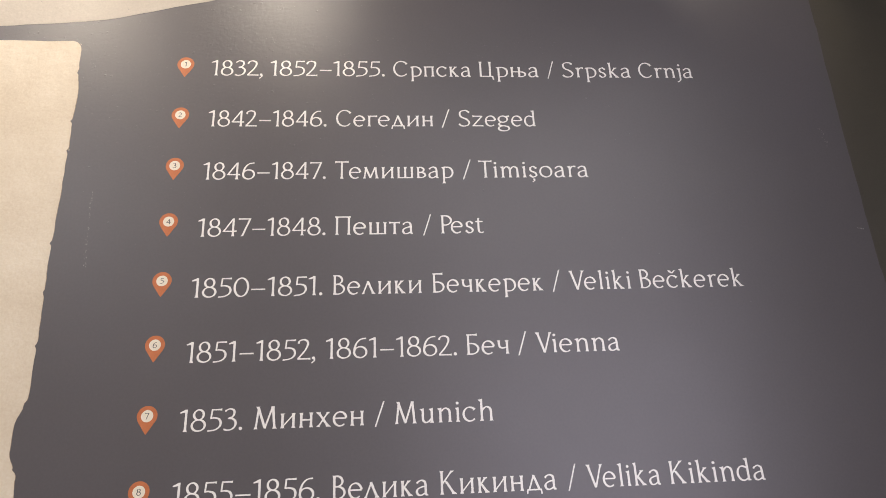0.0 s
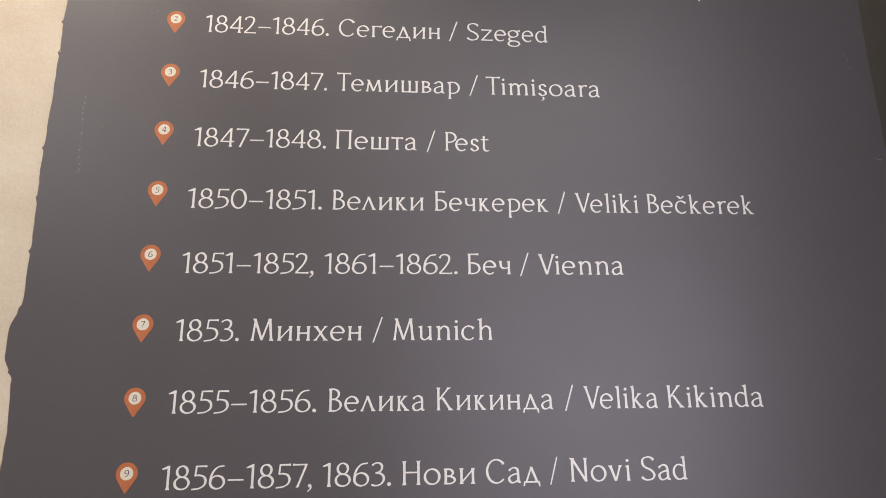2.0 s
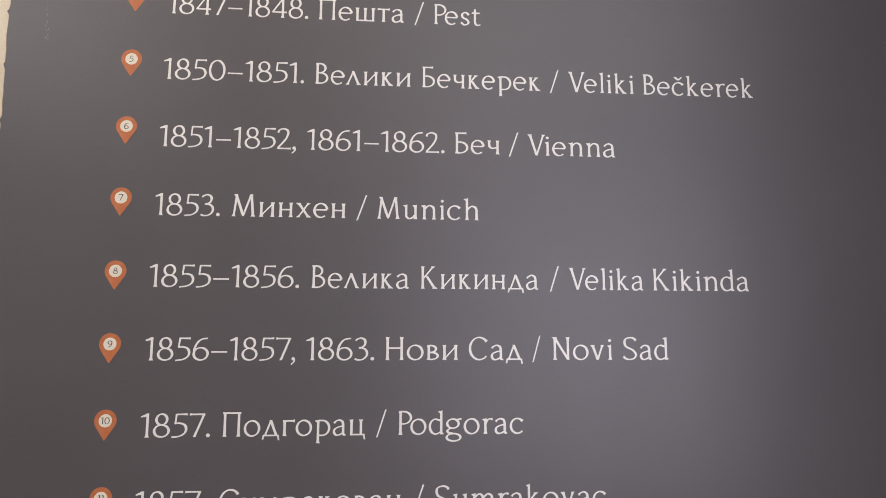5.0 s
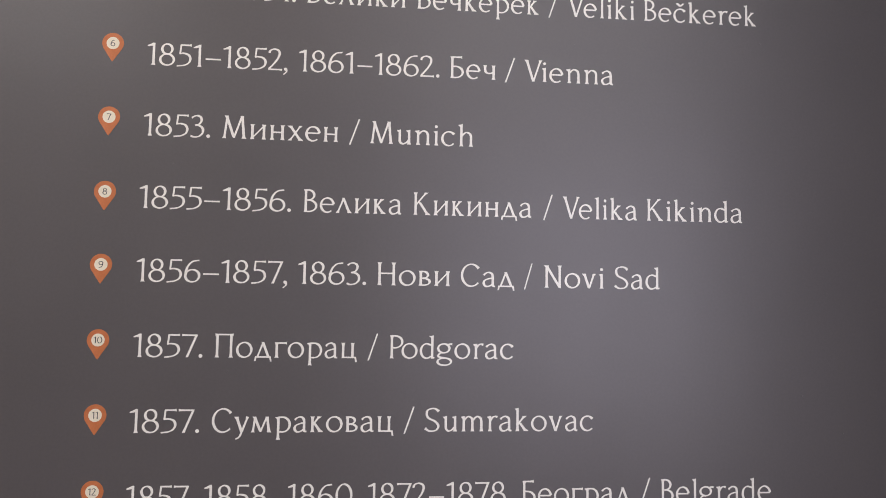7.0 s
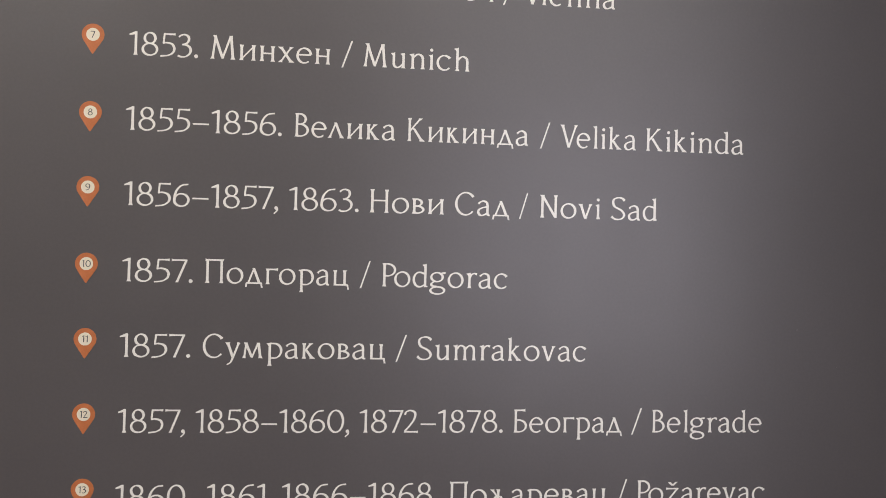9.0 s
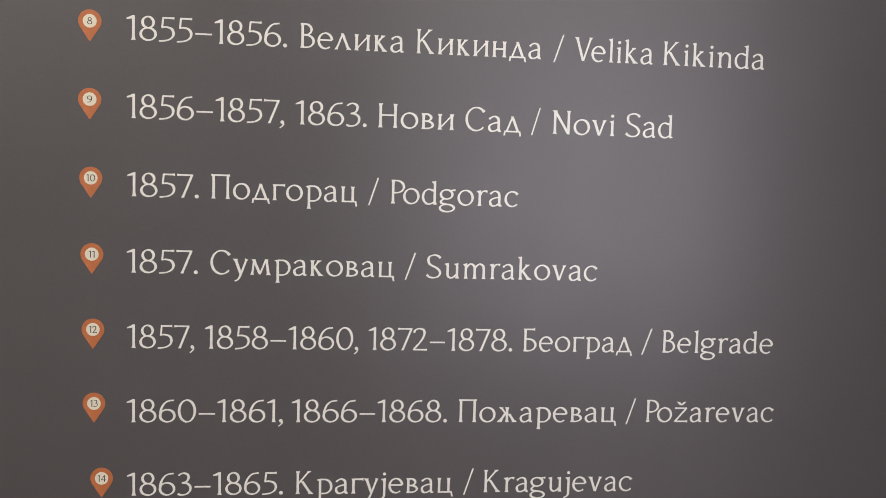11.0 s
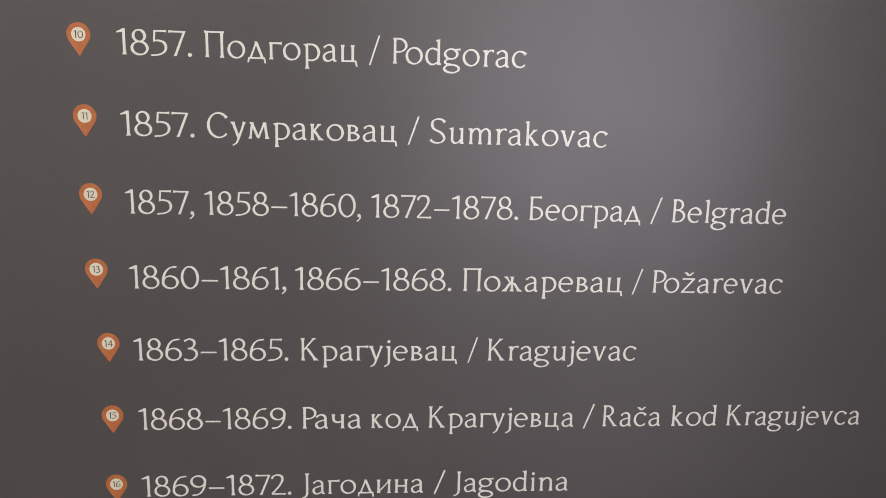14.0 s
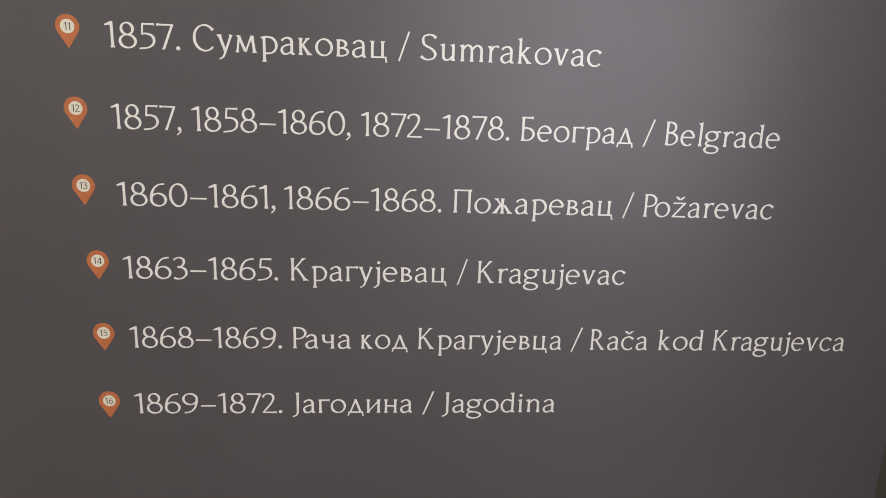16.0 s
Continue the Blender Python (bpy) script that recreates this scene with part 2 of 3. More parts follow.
def flagged(x, low, top, foot=0.042):
    """An upright with a slanted flag at its head."""
    h = NIB["thick"] / 2 - 0.004
    return stem(x, low, top - 0.02, foot, 0) + facet((x - h, top - 0.14), (x - h - 0.03, top - 0.085), (x - h - 0.082, top - 0.055), (x - h - 0.078, top - 0.028),
                                                 (x, top - 0.004), (x + h, top + 0.018), (x + h, top - 0.14))


def bar(x0, x1, y, start=0.0, end=0.0):
    return [ink([(x0, y), (x1, y)], start, end)]


def slope(x0, y0, x1, y1, start=0.0, end=0.0, weight=1.0):
    return [ink([(x0, y0), (x1, y1)], start, end, True, weight)]


def curve(*pts, start=0.0, end=0.0, weight=1.0):
    return [ink(path(*pts), start, end, False, weight)]


def arch(x, w, top=XH):
    """The shoulder and second leg of n, from the upright at x to one w further on."""
    return curve((x + 0.02, top - 0.19), (x + 0.14 * w / 0.4, top - 0.055), (x + 0.24 * w / 0.4, top - 0.022), (x + w - 0.035, top - 0.10), (x + w, top - 0.24)) + stem(x + w, 0, top - 0.22, 0.042, 0)


def lobe(x, w, low, top, flat=0.10):
    """A bowl to the right of an upright at x."""
    mid, r = (low + top) / 2, (top - low) / 2 - 0.03
    side = w - 0.055
    return [ink([Vector((x, mid + r))] + oval(x + side * flat * 3, mid, side * (1 - flat * 3), r, 90, -90) + [Vector((x, mid - r))])]


def counter(x, w, top=XH):
    """The bowl of d, to the left of an upright at x."""
    mid, r = top / 2, top / 2 + OVER - 0.03
    line = oval(x - w * 0.44, mid, w * 0.56 - 0.055, r, 65, 300)
    return [ink([Vector((x, top - 0.09))] + line + [Vector((x, 0.13))])]


def dotless_i(x):
    return flagged(x, 0, XH)


def k_arms(x, w, top):
    """Arm and leg of a k on an upright at x."""
    return slope(x, top * 0.42, x + w - 0.10, top, 0, 0.045, 0.9) + slope(x + 0.17 * top, top * 0.56, x + w - 0.02, 0, 0, 0.05)


def s_curve(w, h):
    t = 0.03
    return curve((w - 0.055, h - 0.15), (w - 0.13, h - 0.055), (w * 0.53, h + OVER - t), (w * 0.24, h - 0.08), (0.085, h * 0.765), (w * 0.27, h * 0.58),
                 (w * 0.68, h * 0.43), (w - 0.065, h * 0.235), (w * 0.74, 0.065), (w * 0.44, t - OVER), (0.12, 0.055), (0.035, 0.15), start=0.012, end=0.012)


def c_curve(w, h):
    r = (h + 2 * OVER) / 2 - 0.03
    return [ink(oval(w * 0.54, h / 2, w * 0.54 - 0.055, r, 38, 318, 26), 0.016, 0.0)]


def six():
    return [ring(0.29, 0.29, 0.58, 0.61)] + curve((0.052, 0.30), (0.07, 0.52), (0.15, 0.76), (0.30, 0.935), (0.52, 0.985))


def turned(groups, w, h):
    return [[[(w - x, h - y) for x, y in p] for p in g] for g in groups]


def caron(x):
    return slope(x, 0.80, x - 0.13, 0.965) + slope(x, 0.80, x + 0.13, 0.965)


def figure(ch):
    return {
        "0": lambda: [ring(0.385, FIG / 2, 0.77, FIG + 2 * OVER)],
        "1": lambda: stem(0.265, 0, FIG + 0.02, 0.045, 0) + facet((0.30, FIG + 0.02), (0.30, FIG - 0.10), (0.21, FIG - 0.12), (0.015, FIG - 0.155), (0.0, FIG - 0.105), (0.24, FIG + 0.02)),
        "2": lambda: curve((0.045, 0.80), (0.10, 0.93), (0.265, FIG - 0.015), (0.435, 0.93), (0.475, 0.76), (0.39, 0.52), (0.22, 0.27), (0.045, 0.055)) + bar(0.02, 0.60, 0.035, 0, 0.02),
        "3": lambda: curve((0.04, 0.88), (0.12, 0.955), (0.25, FIG - 0.015), (0.39, 0.93), (0.425, 0.78), (0.35, 0.62), (0.17, 0.55))
        + curve((0.17, 0.555), (0.36, 0.53), (0.485, 0.40), (0.48, 0.20), (0.34, 0.045), (0.15, 0.01), (0.01, 0.06)),
        "4": lambda: slope(0.55, FIG, 0.03, 0.27, 0, 0, 0.9) + bar(0.03, 0.74, 0.285, 0, 0.012) + stem(0.55, 0, FIG, 0.042, 0),
        "5": lambda: bar(0.12, 0.47, FIG - 0.03, 0, 0.022) + slope(0.135, FIG - 0.01, 0.105, 0.575, 0, 0, 0.75)
        + curve((0.085, 0.575), (0.22, 0.60), (0.38, 0.535), (0.445, 0.36), (0.40, 0.17), (0.25, 0.045), (0.01, 0.0)),
        "6": six,
        "7": lambda: bar(0.0, 0.67, FIG - 0.035, 0.022, 0) + slope(0.655, FIG - 0.01, 0.24, 0, 0, 0.012),
        "8": lambda: [ring(0.295, 0.765, 0.47, 0.53), ring(0.30, 0.275, 0.60, 0.58)],
        "9": lambda: turned(six(), 0.58, FIG),
    }[ch]()


def capital(ch):
    h, b = HIGH, 0.12
    return {
        "C": lambda: c_curve(0.84, h),
        "S": lambda: s_curve(0.53, h),
        "T": lambda: bar(0.0, 0.70, h - 0.033, 0.03, 0.03) + stem(0.35, 0, h - 0.03, 0.045, 0),
        "P": lambda: stem(b, 0, h) + lobe(b, 0.44, 0.45, h),
        "R": lambda: stem(b, 0, h) + lobe(b, 0.43, 0.48, h) + slope(0.30, 0.49, 0.64, 0, 0, 0.035),
        "B": lambda: stem(b, 0, h) + lobe(b, 0.40, 0.53, h) + lobe(b, 0.49, 0, 0.585),
        "V": lambda: slope(0.06, h, 0.36, 0, 0.05, 0) + slope(0.68, h, 0.36, 0, 0.045, 0, 0.85),
        "M": lambda: slope(0.20, h - 0.02, 0.08, 0, 0, 0.045, 0.85) + slope(0.16, h, 0.51, 0.06, 0.03, 0) + slope(0.86, h, 0.51, 0.02, 0.02, 0, 0.85) + slope(0.87, h, 0.97, 0, 0.02, 0.05),
        "K": lambda: stem(b, 0, h) + k_arms(b, 0.57, h),
        "N": lambda: stem(0.09, 0, h, 0.045, 0) + slope(0.07, h, 0.68, 0.02, 0.045, 0) + stem(0.68, 0, h, 0, 0.045),
        "H": lambda: stem(b, 0, h) + stem(0.63, 0, h) + bar(b, 0.63, 0.545),
        "J": lambda: stem(0.24, 0.04, h, 0, 0.045) + curve((0.24, 0.12), (0.225, -0.03), (0.15, -0.14), (0.02, -0.20)),
        "\u041f": lambda: stem(b, 0, h, 0.042, 0) + stem(0.66, 0, h, 0.042, 0) + bar(0.035, 0.745, h - 0.033, 0.016, 0.016),
        "\u0411": lambda: stem(b, 0, h) + bar(b, 0.53, h - 0.033, 0, 0.035) + lobe(b, 0.50, 0, 0.60),
        "\u0426": lambda: stem(b, 0, h, 0, 0.042) + stem(0.63, 0, h, 0, 0.042) + bar(0.065, 0.76, 0.033) + slope(0.745, 0.06, 0.79, -0.20, 0, 0, 0.7),
    }[ch]()


def small(ch):
    h, b = XH, 0.135
    return {
        "a": lambda: curve((0.055, 0.54), (0.13, 0.625), (0.255, h - 0.017), (0.375, 0.60), (0.405, 0.45), start=0.01) + stem(0.405, 0.05, 0.47, 0, 0)
        + curve((0.405, 0.13), (0.425, 0.04), (0.50, 0.025)) + curve((0.405, 0.41), (0.24, 0.375), (0.09, 0.285), (0.055, 0.15), (0.125, 0.03), (0.25, 0.025), (0.405, 0.13)),
        "c": lambda: c_curve(0.53, h),
        "d": lambda: counter(0.55, 0.55) + flagged(0.55, 0, HIGH, 0) + facet((0.55, 0), (0.62, 0), (0.665, 0.035), (0.66, 0.055), (0.60, 0.085), (0.55, 0.08)),
        "e": lambda: [ink(oval(0.31, h / 2, 0.255, h / 2 - 0.015, 8, 312, 26))] + bar(0.06, 0.565, 0.375),
        "g": lambda: [ring(0.255, 0.47, 0.47, 0.47)] + curve((0.36, 0.625), (0.44, 0.66), (0.545, 0.665), end=0.012) + curve((0.17, 0.275), (0.075, 0.17), (0.10, 0.075), (0.25, 0.045))
        + [ring(0.275, -0.135, 0.55, 0.39)],
        "h": lambda: flagged(b, 0, HIGH) + arch(b, 0.40),
        "i": lambda: dotless_i(b) + [dot(b - 0.005, 0.895)],
        "j": lambda: flagged(b + 0.07, -0.04, h, 0) + curve((b + 0.07, 0.02), (b + 0.06, -0.12), (b, -0.22), (0.01, -0.29)) + [dot(b + 0.065, 0.895)],
        "k": lambda: flagged(b, 0, HIGH) + k_arms(b, 0.46, h),
        "l": lambda: flagged(b, 0, HIGH),
        "m": lambda: flagged(b, 0, h) + arch(b, 0.385) + arch(b + 0.385, 0.40),
        "n": lambda: flagged(b, 0, h) + arch(b, 0.40),
        "o": lambda: [ring(0.335, h / 2, 0.67, h + 2 * OVER)],
        "p": lambda: flagged(b, -0.33, h) + lobe(b, 0.52, -OVER, h, 0.13),
        "r": lambda: flagged(b, 0, h) + curve((b + 0.02, h - 0.20), (b + 0.10, h - 0.07), (b + 0.21, h - 0.018), (b + 0.32, h - 0.05), end=0.012),
        "s": lambda: s_curve(0.42, h),
        "t": lambda: curve((0.15, 0.86), (0.15, 0.50), (0.15, 0.20), (0.19, 0.065), (0.28, 0.02), (0.40, 0.06)) + bar(0.0, 0.38, h - 0.03),
        "u": lambda: flagged(b, 0.24, h, 0) + curve((b, 0.28), (b + 0.015, 0.12), (b + 0.13, 0.025), (b + 0.27, 0.07), (b + 0.41, 0.21)) + flagged(b + 0.42, 0, h),
        "v": lambda: slope(0.055, h, 0.315, 0, 0.045, 0) + slope(0.58, h, 0.315, 0, 0.04, 0, 0.85),
        "z": lambda: bar(0.03, 0.46, h - 0.033, 0.02, 0) + slope(0.45, h - 0.02, 0.04, 0.03) + bar(0.02, 0.49, 0.033, 0, 0.02),
        "\u0432": lambda: stem(0.11, 0, h) + lobe(0.11, 0.32, 0.32, h) + lobe(0.11, 0.385, 0, 0.375),
        "\u0433": lambda: stem(0.11, 0, h) + bar(0.11, 0.42, h - 0.033, 0, 0.035),
        "\u0434": lambda: slope(0.11, 0.03, 0.355, h, 0, 0, 0.8) + slope(0.335, h + 0.01, 0.595, 0.03) + bar(0.02, 0.69, 0.033)
        + slope(0.045, 0.05, 0.01, -0.15, 0, 0, 0.7) + slope(0.665, 0.05, 0.70, -0.17, 0, 0, 0.7),
        "\u0436": lambda: stem(0.46, 0, h) + k_arms(0.46, 0.46, h) + [[[(0.92 * NIB["wide"] - x, y) for x, y in p[::-1]] for p in g] for g in k_arms(0.46, 0.46, h)],
        "\u0438": lambda: stem(0.11, 0, h) + stem(0.53, 0, h) + slope(0.11, 0.06, 0.53, h - 0.06, 0, 0, 0.75),
        "\u043a": lambda: stem(0.11, 0, h) + k_arms(0.11, 0.47, h),
        "\u043b": lambda: slope(0.045, 0, 0.335, h, 0.04, 0, 0.8) + slope(0.31, h + 0.01, 0.62, 0, 0, 0.045),
        "\u043c": lambda: slope(0.165, h - 0.01, 0.075, 0, 0, 0.04, 0.8) + slope(0.135, h, 0.41, 0.05, 0.025, 0) + slope(0.685, h, 0.41, 0.02, 0.015, 0, 0.8) + slope(0.695, h, 0.79, 0, 0.02, 0.045),
        "\u043d": lambda: stem(0.11, 0, h) + stem(0.53, 0, h) + bar(0.11, 0.53, 0.355),
        "\u043f": lambda: stem(0.11, 0, h, 0.042, 0) + stem(0.51, 0, h, 0.042, 0) + bar(0.03, 0.59, h - 0.033),
        "\u0442": lambda: stem(0.28, 0, h - 0.03, 0.042, 0) + bar(0.0, 0.56, h - 0.033, 0.03, 0.03),
        "\u0445": lambda: slope(0.07, h, 0.58, 0, 0.045, 0.045) + slope(0.57, h, 0.06, 0, 0.04, 0.04, 0.8),
        "\u0443": lambda: slope(0.06, h, 0.325, 0.02, 0.045, 0) + curve((0.60, h), (0.46, 0.34), (0.325, 0.02), (0.21, -0.20), (0.04, -0.29), start=0.03, weight=0.9),
        "\u0446": lambda: stem(0.11, 0, h, 0, 0.042) + stem(0.50, 0, h, 0, 0.042) + bar(0.055, 0.63, 0.033) + slope(0.615, 0.06, 0.655, -0.18, 0, 0, 0.7),
        "\u0447": lambda: curve((0.10, h), (0.10, 0.50), (0.14, 0.355), (0.28, 0.30), (0.48, 0.35), start=0.03) + stem(0.48, 0, h),
        "\u0448": lambda: stem(0.11, 0, h, 0, 0.042) + stem(0.46, 0, h, 0, 0.042) + stem(0.81, 0, h, 0, 0.042) + bar(0.055, 0.865, 0.033),
        "\u045a": lambda: stem(0.11, 0, h) + stem(0.50, 0, h) + bar(0.11, 0.50, 0.36) + lobe(0.50, 0.385, 0, 0.385),
    }[ch]()


# letters of the two alphabets that share one shape
SAME = dict(zip("\u0430\u0435\u043e\u0440\u0441\u0458\u0420\u0421\u0412\u041c\u041a\u0422\u041d\u0408", "aeopcjPCBMKTHJ"))


def strokes(ch):
    """The strokes of a character, as groups of outlines in cap heights."""
    if ch.isdigit():
        return figure(ch)
    if ch == "/":
        return slope(0.045, -0.10, 0.50, 1.12, 0, 0, 0.8)
    if ch == "–":
        return bar(0.0, 0.66, 0.375)
    if ch == ".":
        return [dot(0.08, 0.066, 0.084)]
    if ch == ",":
        return [dot(0.12, 0.066, 0.078)] + curve((0.165, 0.06), (0.155, -0.06), (0.02, -0.19), weight=0.75)
    if ch in "čž":
        return small("c" if ch == "č" else "z") + caron(0.29 if ch == "č" else 0.26)
    if ch == "ș":
        return small("s") + [dot(0.22, -0.115, 0.05)] + curve((0.25, -0.11), (0.245, -0.20), (0.15, -0.28), weight=0.7)
    return capital(ch) if ch.isupper() else small(ch)


# width of each character's ink, in cap heights
WIDE = {}
for size, letters in ((0.22, "i"), (0.235, "l"), (0.30, "j"), (0.36, "J"), (0.39, "1"), (0.45, "t"), (0.48, "sș"), (0.50, "r"), (0.54, "г\u0432"), (0.58, "a\u043a\u0442\u0447"), (0.62, "PB\u043f3"),
                      (0.64, "k\u043d\u0411c\u010d"), (0.655, "52zžv\u0443u"), (0.675, "e7"), (0.69, "pn\u0438dh"), (0.70, "S\u0445"), (0.715, "689"), (0.73, "og\u0446\u043b"), (0.74, "T4R"), (0.69, "–"),
                      (0.77, "0"), (0.78, "\u0434"), (0.80, "KH\u041f"), (0.84, "N\u0426"), (0.86, "CV"), (0.88, "\u043c"), (0.90, "\u045a"), (0.92, "\u0436"), (0.94, "\u0448"), (1.04, "mM")):
    for letter in letters:
        WIDE[letter] = size


def drawn(ch):
    """A character at its width, its ink starting at x = 0."""
    ch = SAME.get(ch, ch)
    pen = NIB["thick"]
    if ch in WIDE:
        NIB["wide"] = 1.0
        for _ in range(3):
            xs = [x for g in strokes(ch) for p in g for x, _ in p]
            NIB["wide"] *= (WIDE[ch] - pen) / (max(xs) - min(xs) - pen)
    groups = strokes(ch)
    NIB["wide"] = 1.0
    left = min(x for g in groups for p in g for x, _ in p)
    return [[[(x - left, y) for x, y in p] for p in g] for g in groups]


def width_of(groups):
    return max(x for g in groups for p in g for x, _ in p)


LINES = []


def caption(number, *words):
    LINES.append((number, words))

caption(1, ("1832,", -0.009, 0.090), ("1852–1855.", 0.104, 0.328), ("Српска", 0.345, 0.500), ("Црња", 0.517, 0.638), ("/", 0.656, 0.671), ("Srpska", 0.687, 0.829), ("Crnja", 0.847, 0.960))
caption(2, ("1842–1846.", -0.006, 0.216), ("Сегедин", 0.234, 0.421), ("/", 0.437, 0.454), ("Szeged", 0.470, 0.623))
caption(3, ("1846–1847.", -0.007, 0.217), ("Темишвар", 0.234, 0.456), ("/", 0.473, 0.490), ("Timișoara", 0.504, 0.715))
caption(4, ("1847–1848.", -0.007, 0.219), ("Пешта", 0.236, 0.377), ("/", 0.395, 0.411), ("Pest", 0.428, 0.507))
caption(5, ("1850–1851.", -0.008, 0.216), ("Велики", 0.234, 0.390), ("Бечкерек", 0.409, 0.608), ("/", 0.624, 0.640), ("Veliki", 0.656, 0.769), ("Bečkerek", 0.786, 0.981))
caption(6, ("1851–1852,", -0.007, 0.207), ("1861–1862.", 0.224, 0.447), ("Беч", 0.464, 0.538), ("/", 0.553, 0.570), ("Vienna", 0.585, 0.733))
caption(7, ("1853.", -0.007, 0.093), ("Минхен", 0.111, 0.289), ("/", 0.306, 0.323), ("Munich", 0.339, 0.503))
caption(8, ("1855–1856.", -0.008, 0.220), ("Велика", 0.239, 0.391), ("Кикинда", 0.410, 0.599), ("/", 0.618, 0.634), ("Velika", 0.650, 0.773), ("Kikinda", 0.790, 0.952))
caption(9, ("1856–1857,", -0.007, 0.218), ("1863.", 0.234, 0.339), ("Нови", 0.356, 0.470), ("Сад", 0.487, 0.573), ("/", 0.588, 0.602), ("Novi", 0.620, 0.718), ("Sad", 0.735, 0.811))
caption(10, ("1857.", -0.006, 0.096), ("Подгорац", 0.114, 0.328), ("/", 0.344, 0.360), ("Podgorac", 0.378, 0.573))
caption(11, ("1857.", -0.006, 0.096), ("Сумраковац", 0.114, 0.387), ("/", 0.402, 0.419), ("Sumrakovac", 0.434, 0.702))
caption(12, ("1857,", -0.005, 0.092), ("1858–1860,", 0.107, 0.335), ("1872–1878.", 0.350, 0.572), ("Београд", 0.589, 0.763), ("/", 0.778, 0.795), ("Belgrade", 0.812, 0.995))
caption(13, ("1860–1861,", -0.005, 0.224), ("1866–1868.", 0.237, 0.474), ("Пожаревац", 0.492, 0.743), ("/", 0.758, 0.774), ("Požarevac", 0.791, 1.003))
caption(14, ("1863–1865.", -0.004, 0.226), ("Крагујевац", 0.245, 0.487), ("/", 0.503, 0.519), ("Kragujevac", 0.535, 0.774))
caption(15, ("1868–1869.", -0.002, 0.230), ("Рача", 0.247, 0.338), ("код", 0.354, 0.429), ("Крагујевца", 0.445, 0.679), ("/", 0.695, 0.713), ("Rača", 0.727, 0.823), ("kod", 0.841, 0.918), ("Kragujevca", 0.935, 1.164))
caption(16, ("1869–1872.", -0.002, 0.229), ("Јагодина", 0.245, 0.439), ("/", 0.456, 0.475), ("Jagodina", 0.488, 0.677))

CHARS = sorted({c for _, ws in LINES for w, _, _ in ws for c in w} | set("0123456789"))
GLYPH = {ch: drawn(ch) for ch in CHARS}
# room on either side of a character, in cap heights
BEAR = {}
for before, after, letters in ((0.03, 0.10, "1"), (0.045, 0.045, "8"), (0.035, 0.04, "5"), (0.05, 0.04, "609"), (0.03, 0.0, "7"), (0.02, 0.05, "2"), (0.04, 0.05, "3"), (0.03, 0.05, "4"), (0.07, 0.07, "–"),
                               (0.05, 0.0, "."), (-0.01, 0.0, ","), (0.045, 0.045, "o\u043ee\u0435"), (0.045, 0.05, "c\u0441\u010d"), (0.05, 0.06, "CС"), (0.05, 0.06, "d"), (0.06, 0.07, "a\u0430"),
                               (0.08, 0.045, "p\u0440"), (0.08, 0.06, "\u0432\u045aB\u0411\u0412"), (0.08, -0.13, "P\u0420"), (0.075, 0.0, "r"), (0.035, 0.06, "v"), (0.02, -0.10, "V"), (0.02, 0.03, "\u0443"),
                               (0.03, -0.02, "T\u0422"), (0.03, 0.03, "\u0442\u0445"), (0.0, 0.04, "\u043b"), (0.03, 0.035, "\u0434"), (0.08, 0.0, "\u0433"), (0.01, 0.05, "\u0436"), (0.08, 0.06, "kK\u043a\u041aR"),
                               (0.06, 0.06, "Ss\u0219"), (0.05, 0.055, "zž"), (0.0, 0.07, "j\u0458"), (0.01, 0.045, "g"), (0.09, 0.05, "\u0446\u0426"), (0.05, 0.07, "M\u041c\u043c"), (0.04, 0.05, "t")):
    for letter in letters:
        BEAR[letter] = (before, after)


def glyph_mesh(name, groups, size, thick, mat):
    """A flat raised character in one piece, standing on its own origin and facing the room: its strokes melted together."""
    points, loops, owner = [], [], []
    for k, group in enumerate(groups):
        for j, poly in enumerate(group):
            if sum(a[0] * b[1] - b[0] * a[1] for a, b in zip(poly, poly[1:] + poly[:1])) < 0:
                poly = poly[::-1]
            loops.append(list(range(len(points), len(points) + len(poly))))
            points += [Vector(p) for p in poly]
            owner.append((k, j))
    flat, _, tris, _, _, inside = delaunay_2d_cdt(points, [], loops, 1, 1e-5)
    bm = bmesh.new()
    front = [bm.verts.new((p.x * size, -thick, p.y * size)) for p in flat]
    for tri, within in zip(tris, inside):
        found = {owner[i] for i in within}
        if any((k, 0) in found and (k, 1) not in found for k in range(len(groups))):
            bm.faces.new([front[i] for i in tri])
    bmesh.ops.delete(bm, geom=[v for v in bm.verts if not v.link_faces], context="VERTS")
    rim = [e for e in bm.edges if len(e.link_faces) == 1]
    made = bmesh.ops.extrude_edge_only(bm, edges=rim)["geom"]
    for v in made:
        if isinstance(v, bmesh.types.BMVert):
            v.co.y = 0.0
    bmesh.ops.recalc_face_normals(bm, faces=bm.faces)
    if sum(f.normal.y for f in bm.faces) > 0:
        bmesh.ops.reverse_faces(bm, faces=bm.faces)
    mesh = bpy.data.meshes.new(name)
    bm.to_mesh(mesh)
    bm.free()
    mesh.materials.append(mat)
    return mesh


def name_of(ch):
    if ch.isdigit():
        return "digit"
    return {"/": "slash", "–": "dash", ".": "full_stop", ",": "comma"}.get(ch, "letter")


MESH = {ch: glyph_mesh(name_of(ch), GLYPH[ch], CAP, 0.0003, LETTER) for ch in CHARS}


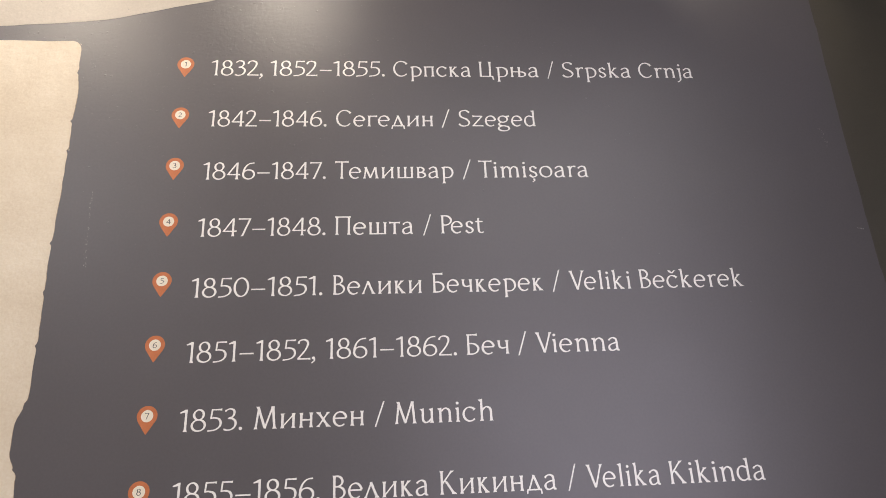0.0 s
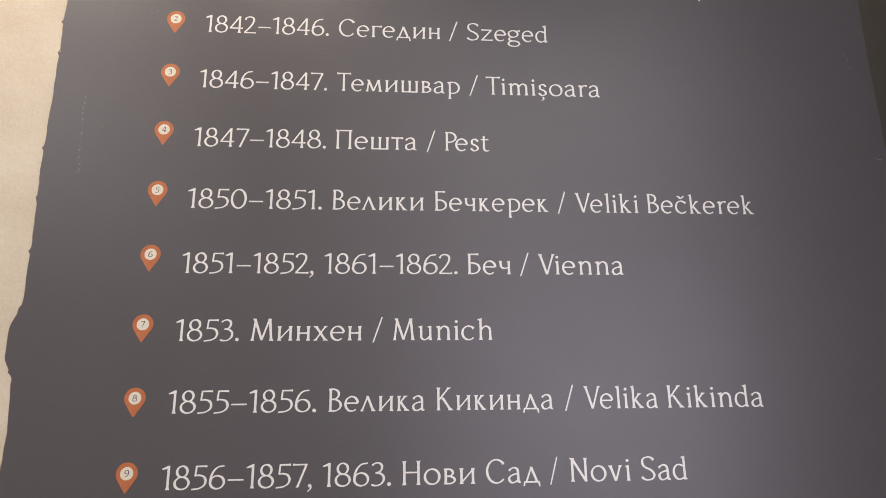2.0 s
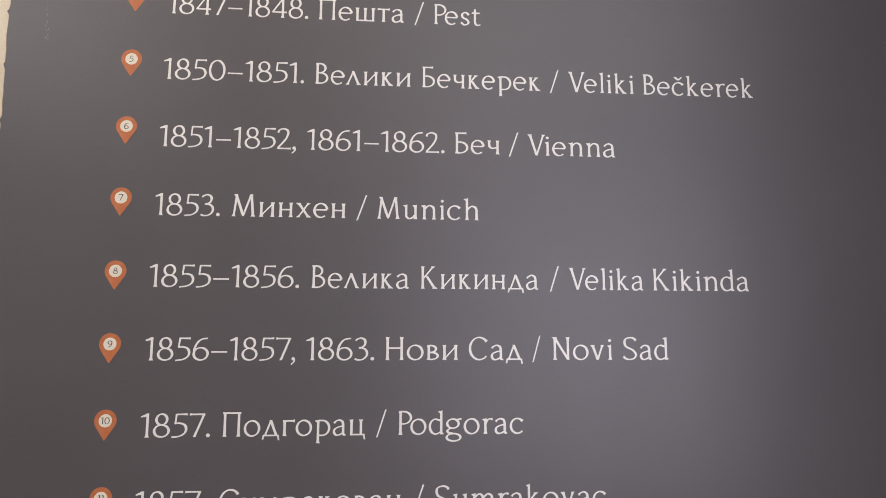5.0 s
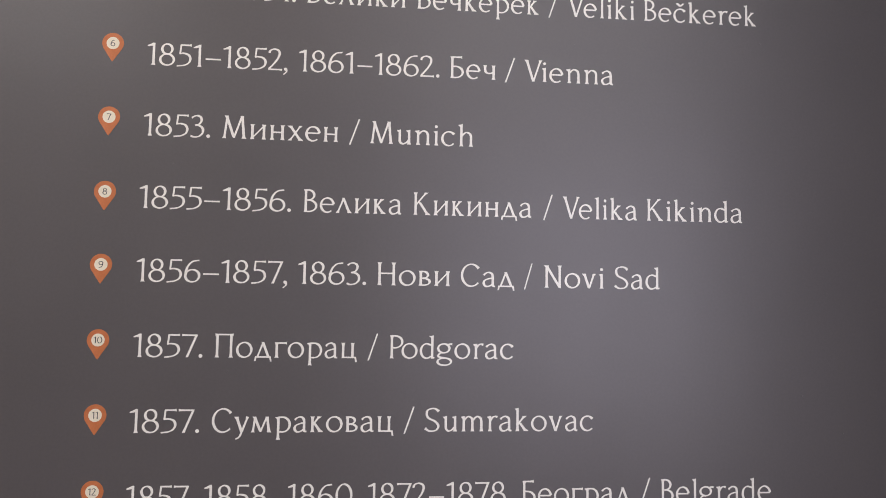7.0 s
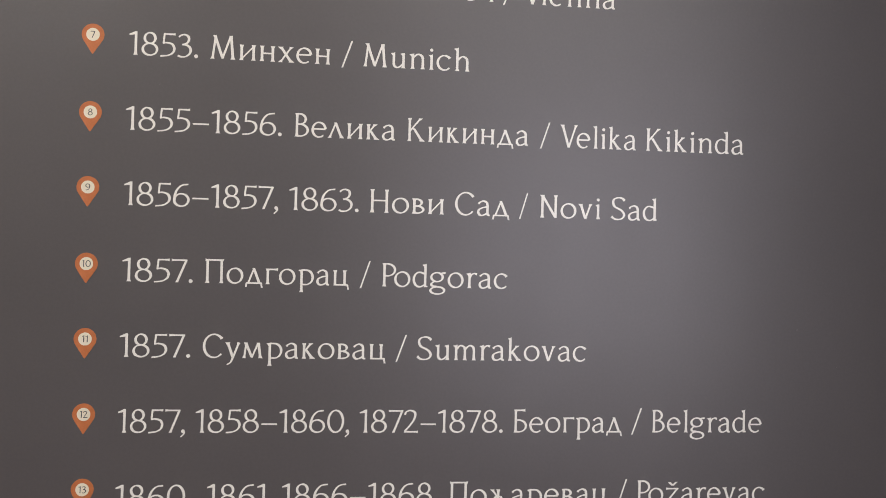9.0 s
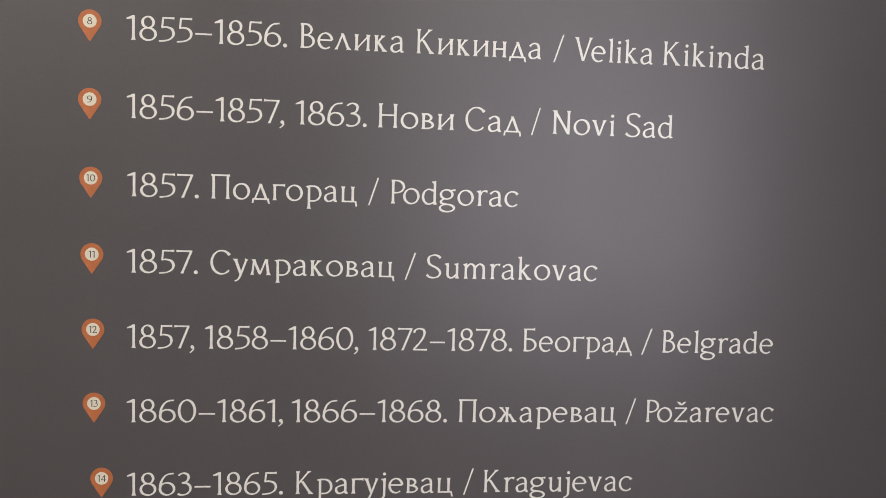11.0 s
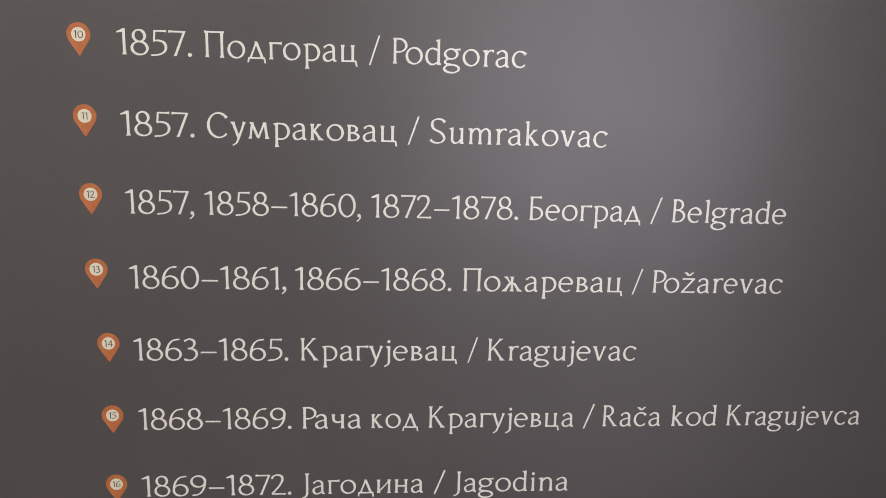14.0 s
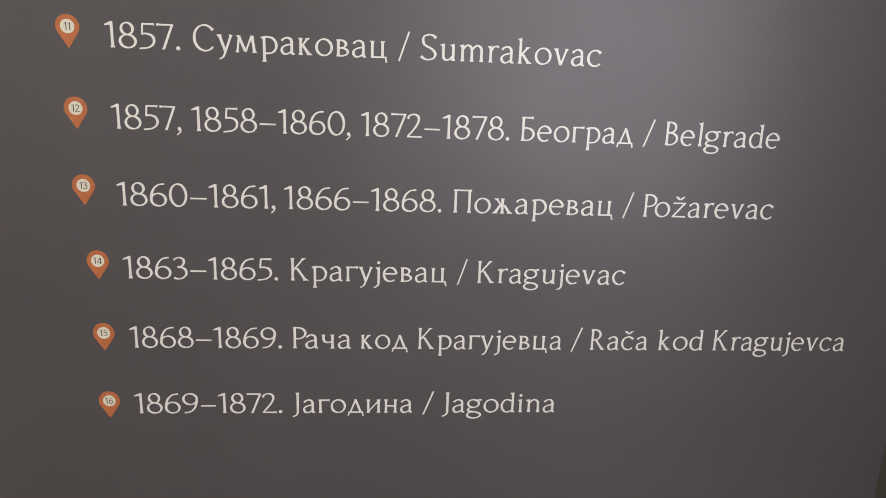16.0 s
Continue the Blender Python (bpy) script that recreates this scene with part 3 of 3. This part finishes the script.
def word_run(text, glyphs):
    """Start of each character and the whole length of a word, in cap heights."""
    pen, starts = 0.0, []
    for k, ch in enumerate(text):
        if k:
            pen += BEAR.get(text[k - 1], (0.08, 0.08))[1] + BEAR.get(ch, (0.08, 0.08))[0]
        starts.append(pen)
        pen += width_of(glyphs[ch])
    return starts, pen


def rise(number):
    """How much a line climbs for each metre to the right."""
    return 0.0012 + 0.0004 * number


for number, words in LINES:
    line = new("caption_line")
    tagged(line, "ivory wall lettering " + " ".join(w for w, _, _ in words), "caption", "list of dated places")
    climb = rise(number)
    line.matrix_world = pose(0, 0, BASE_TOP - PITCH * (number - 1) + LIFT.get(number, 0), 0, -math.degrees(climb), 0)
    for word, a, b in words:
        starts, length = word_run(word, GLYPH)
        fit = (b - a) / (length * CAP)
        for ch, start in zip(word, starts):
            ob = new(name_of(ch), MESH[ch])
            ob.parent = line
            ob.location, ob.scale = (a + start * CAP * fit, 0, 0), (fit, 1, 1)


# ---- numbered map pins ----
def drop(r, tip, count=40):
    """Outline of a map pin round the centre of its head: an arc and two sides running to the tip."""
    a0 = math.asin(r / tip)
    pts = []
    for i in range(count + 1):
        a = -a0 + (math.pi + 2 * a0) * i / count
        pts.append((r * math.cos(a), r * math.sin(a)))
    pts.append((-0.0006, -tip + 0.0004))
    pts.append((0.0006, -tip + 0.0004))
    return pts


NIB["thick"], NIB["thin"] = 0.125, 0.085
FINE = {ch: drawn(ch) for ch in "0123456789"}
PIN_MESH = {ch: glyph_mesh("numeral", groups, 0.0096, 0.0002, INK) for ch, groups in FINE.items()}


def map_pin(number, x, z):
    pin = tagged(new("map_pin"), f"burnt-orange map pin with ivory disc numbered {number} on the grey wall", "map pin", "numbered map pins")
    pin.location = (x, 0, z)
    r, tip = 0.0161, 0.0290
    part("pin_body", slab(bmesh.new(), drop(r, tip), 0.0, -0.0003), PIN, pin)
    disc = part("disc", slab(bmesh.new(), [(0.0096 * math.cos(i * math.tau / 36), 0.0096 * math.sin(i * math.tau / 36)) for i in range(36)], -0.0003, -0.0005), DISC, pin, "ivory number disc")
    text = str(number)
    starts, length = word_run(text, FINE)
    for ch, start in zip(text, starts):
        ob = new("numeral", PIN_MESH[ch])
        ob.parent = disc
        ob.location = ((start - length / 2) * 0.0096, -0.0005, -0.0048)


SHIFT = (-3, -4, 1, 2, 3.5, 3.5, 0, -3, -2, -3, -2, -1, 0.5, -1, -4, -6)      # millimetres by which each pin is off its line
for number in range(1, 17):
    x = -0.0585 if number < 10 else -0.0585 + 0.0017 * (number - 9) if number < 14 else -0.0405
    map_pin(number, x, BASE_TOP - PITCH * (number - 1) + 0.0276 + 0.001 * SHIFT[number - 1])


# ---- grit under the paint, and scuffs ----
def speck(bm, rng, x, z, r):
    """One flat lump of grit under the paint."""
    m = Matrix.Translation((x, 0.22 * r, z)) @ Matrix.Rotation(rng.uniform(0, 6.28), 4, "Y") @ Matrix.Diagonal((r * rng.uniform(0.8, 1.6), r * 0.5, r, 1))
    bmesh.ops.create_icosphere(bm, subdivisions=1, radius=1, matrix=m)


def grit():
    rng = random.Random(5)
    bare, printed = bmesh.new(), bmesh.new()
    made = 0
    while made < 1300:
        x, z = rng.uniform(-0.45, 1.0), rng.uniform(1.8, 2.75)
        over = x < -0.25 and z < 2.495
        if x > -0.085 and (z - BASE_TOP + 0.012) % PITCH < 0.054:      # the lettering lies over the smoother stretches
            continue
        if rng.random() > 0.01 + 0.98 * step(1.95, 2.6, z) * step(0.95, -0.1, x) * (0.5 if over else 1.0):
            continue
        r = rng.uniform(0.0008, 0.0014) if rng.random() < 0.93 else rng.uniform(0.0016, 0.0026)
        speck(printed if over else bare, rng, x, z, r)
        made += 1
    for x, z in ((0.492, 2.163), (0.567, 0.954), (0.134, 1.392), (0.158, 1.067), (1.05, 1.36), (0.04, 1.706), (1.12, 1.30)):
        speck(bare, rng, x, z, 0.0019)
    tagged(part("paint_grit", bare, GREY, wall, "specks of grit under the grey paint", smooth=True), kind="stuff")
    tagged(part("paint_grit", printed, CREAM, sheet_print, "specks of grit under the cream print", smooth=True), kind="stuff")


def scuff(x0, z0, x1, z1, width, seed, count):
    """A broken pale rub mark from one place to another, made of small flakes."""
    rng = random.Random(seed)
    bm = bmesh.new()
    for i in range(count):
        u = rng.random()
        x, z = x0 + (x1 - x0) * u + rng.gauss(0, width), z0 + (z1 - z0) * u
        r = rng.uniform(0.0003, 0.0009)
        pts = [(x + r * rng.uniform(0.5, 1.2) * math.cos(a), z + r * rng.uniform(0.8, 2.2) * math.sin(a)) for a in (0.2, 1.3, 2.4, 3.4, 4.5, 5.5)]
        slab(bm, pts, 0.0, -0.0003 - 0.00002 * i / count)
    part("scuff_mark", bm, SCUFF, wall, "faint pale scuff on the paint")


grit()
scuff(-0.198, 2.175, -0.192, 2.03, 0.0012, 1, 46)
scuff(1.206, 2.305, 1.212, 2.262, 0.004, 2, 16)
scuff(1.228, 2.088, 1.243, 2.084, 0.002, 3, 14)
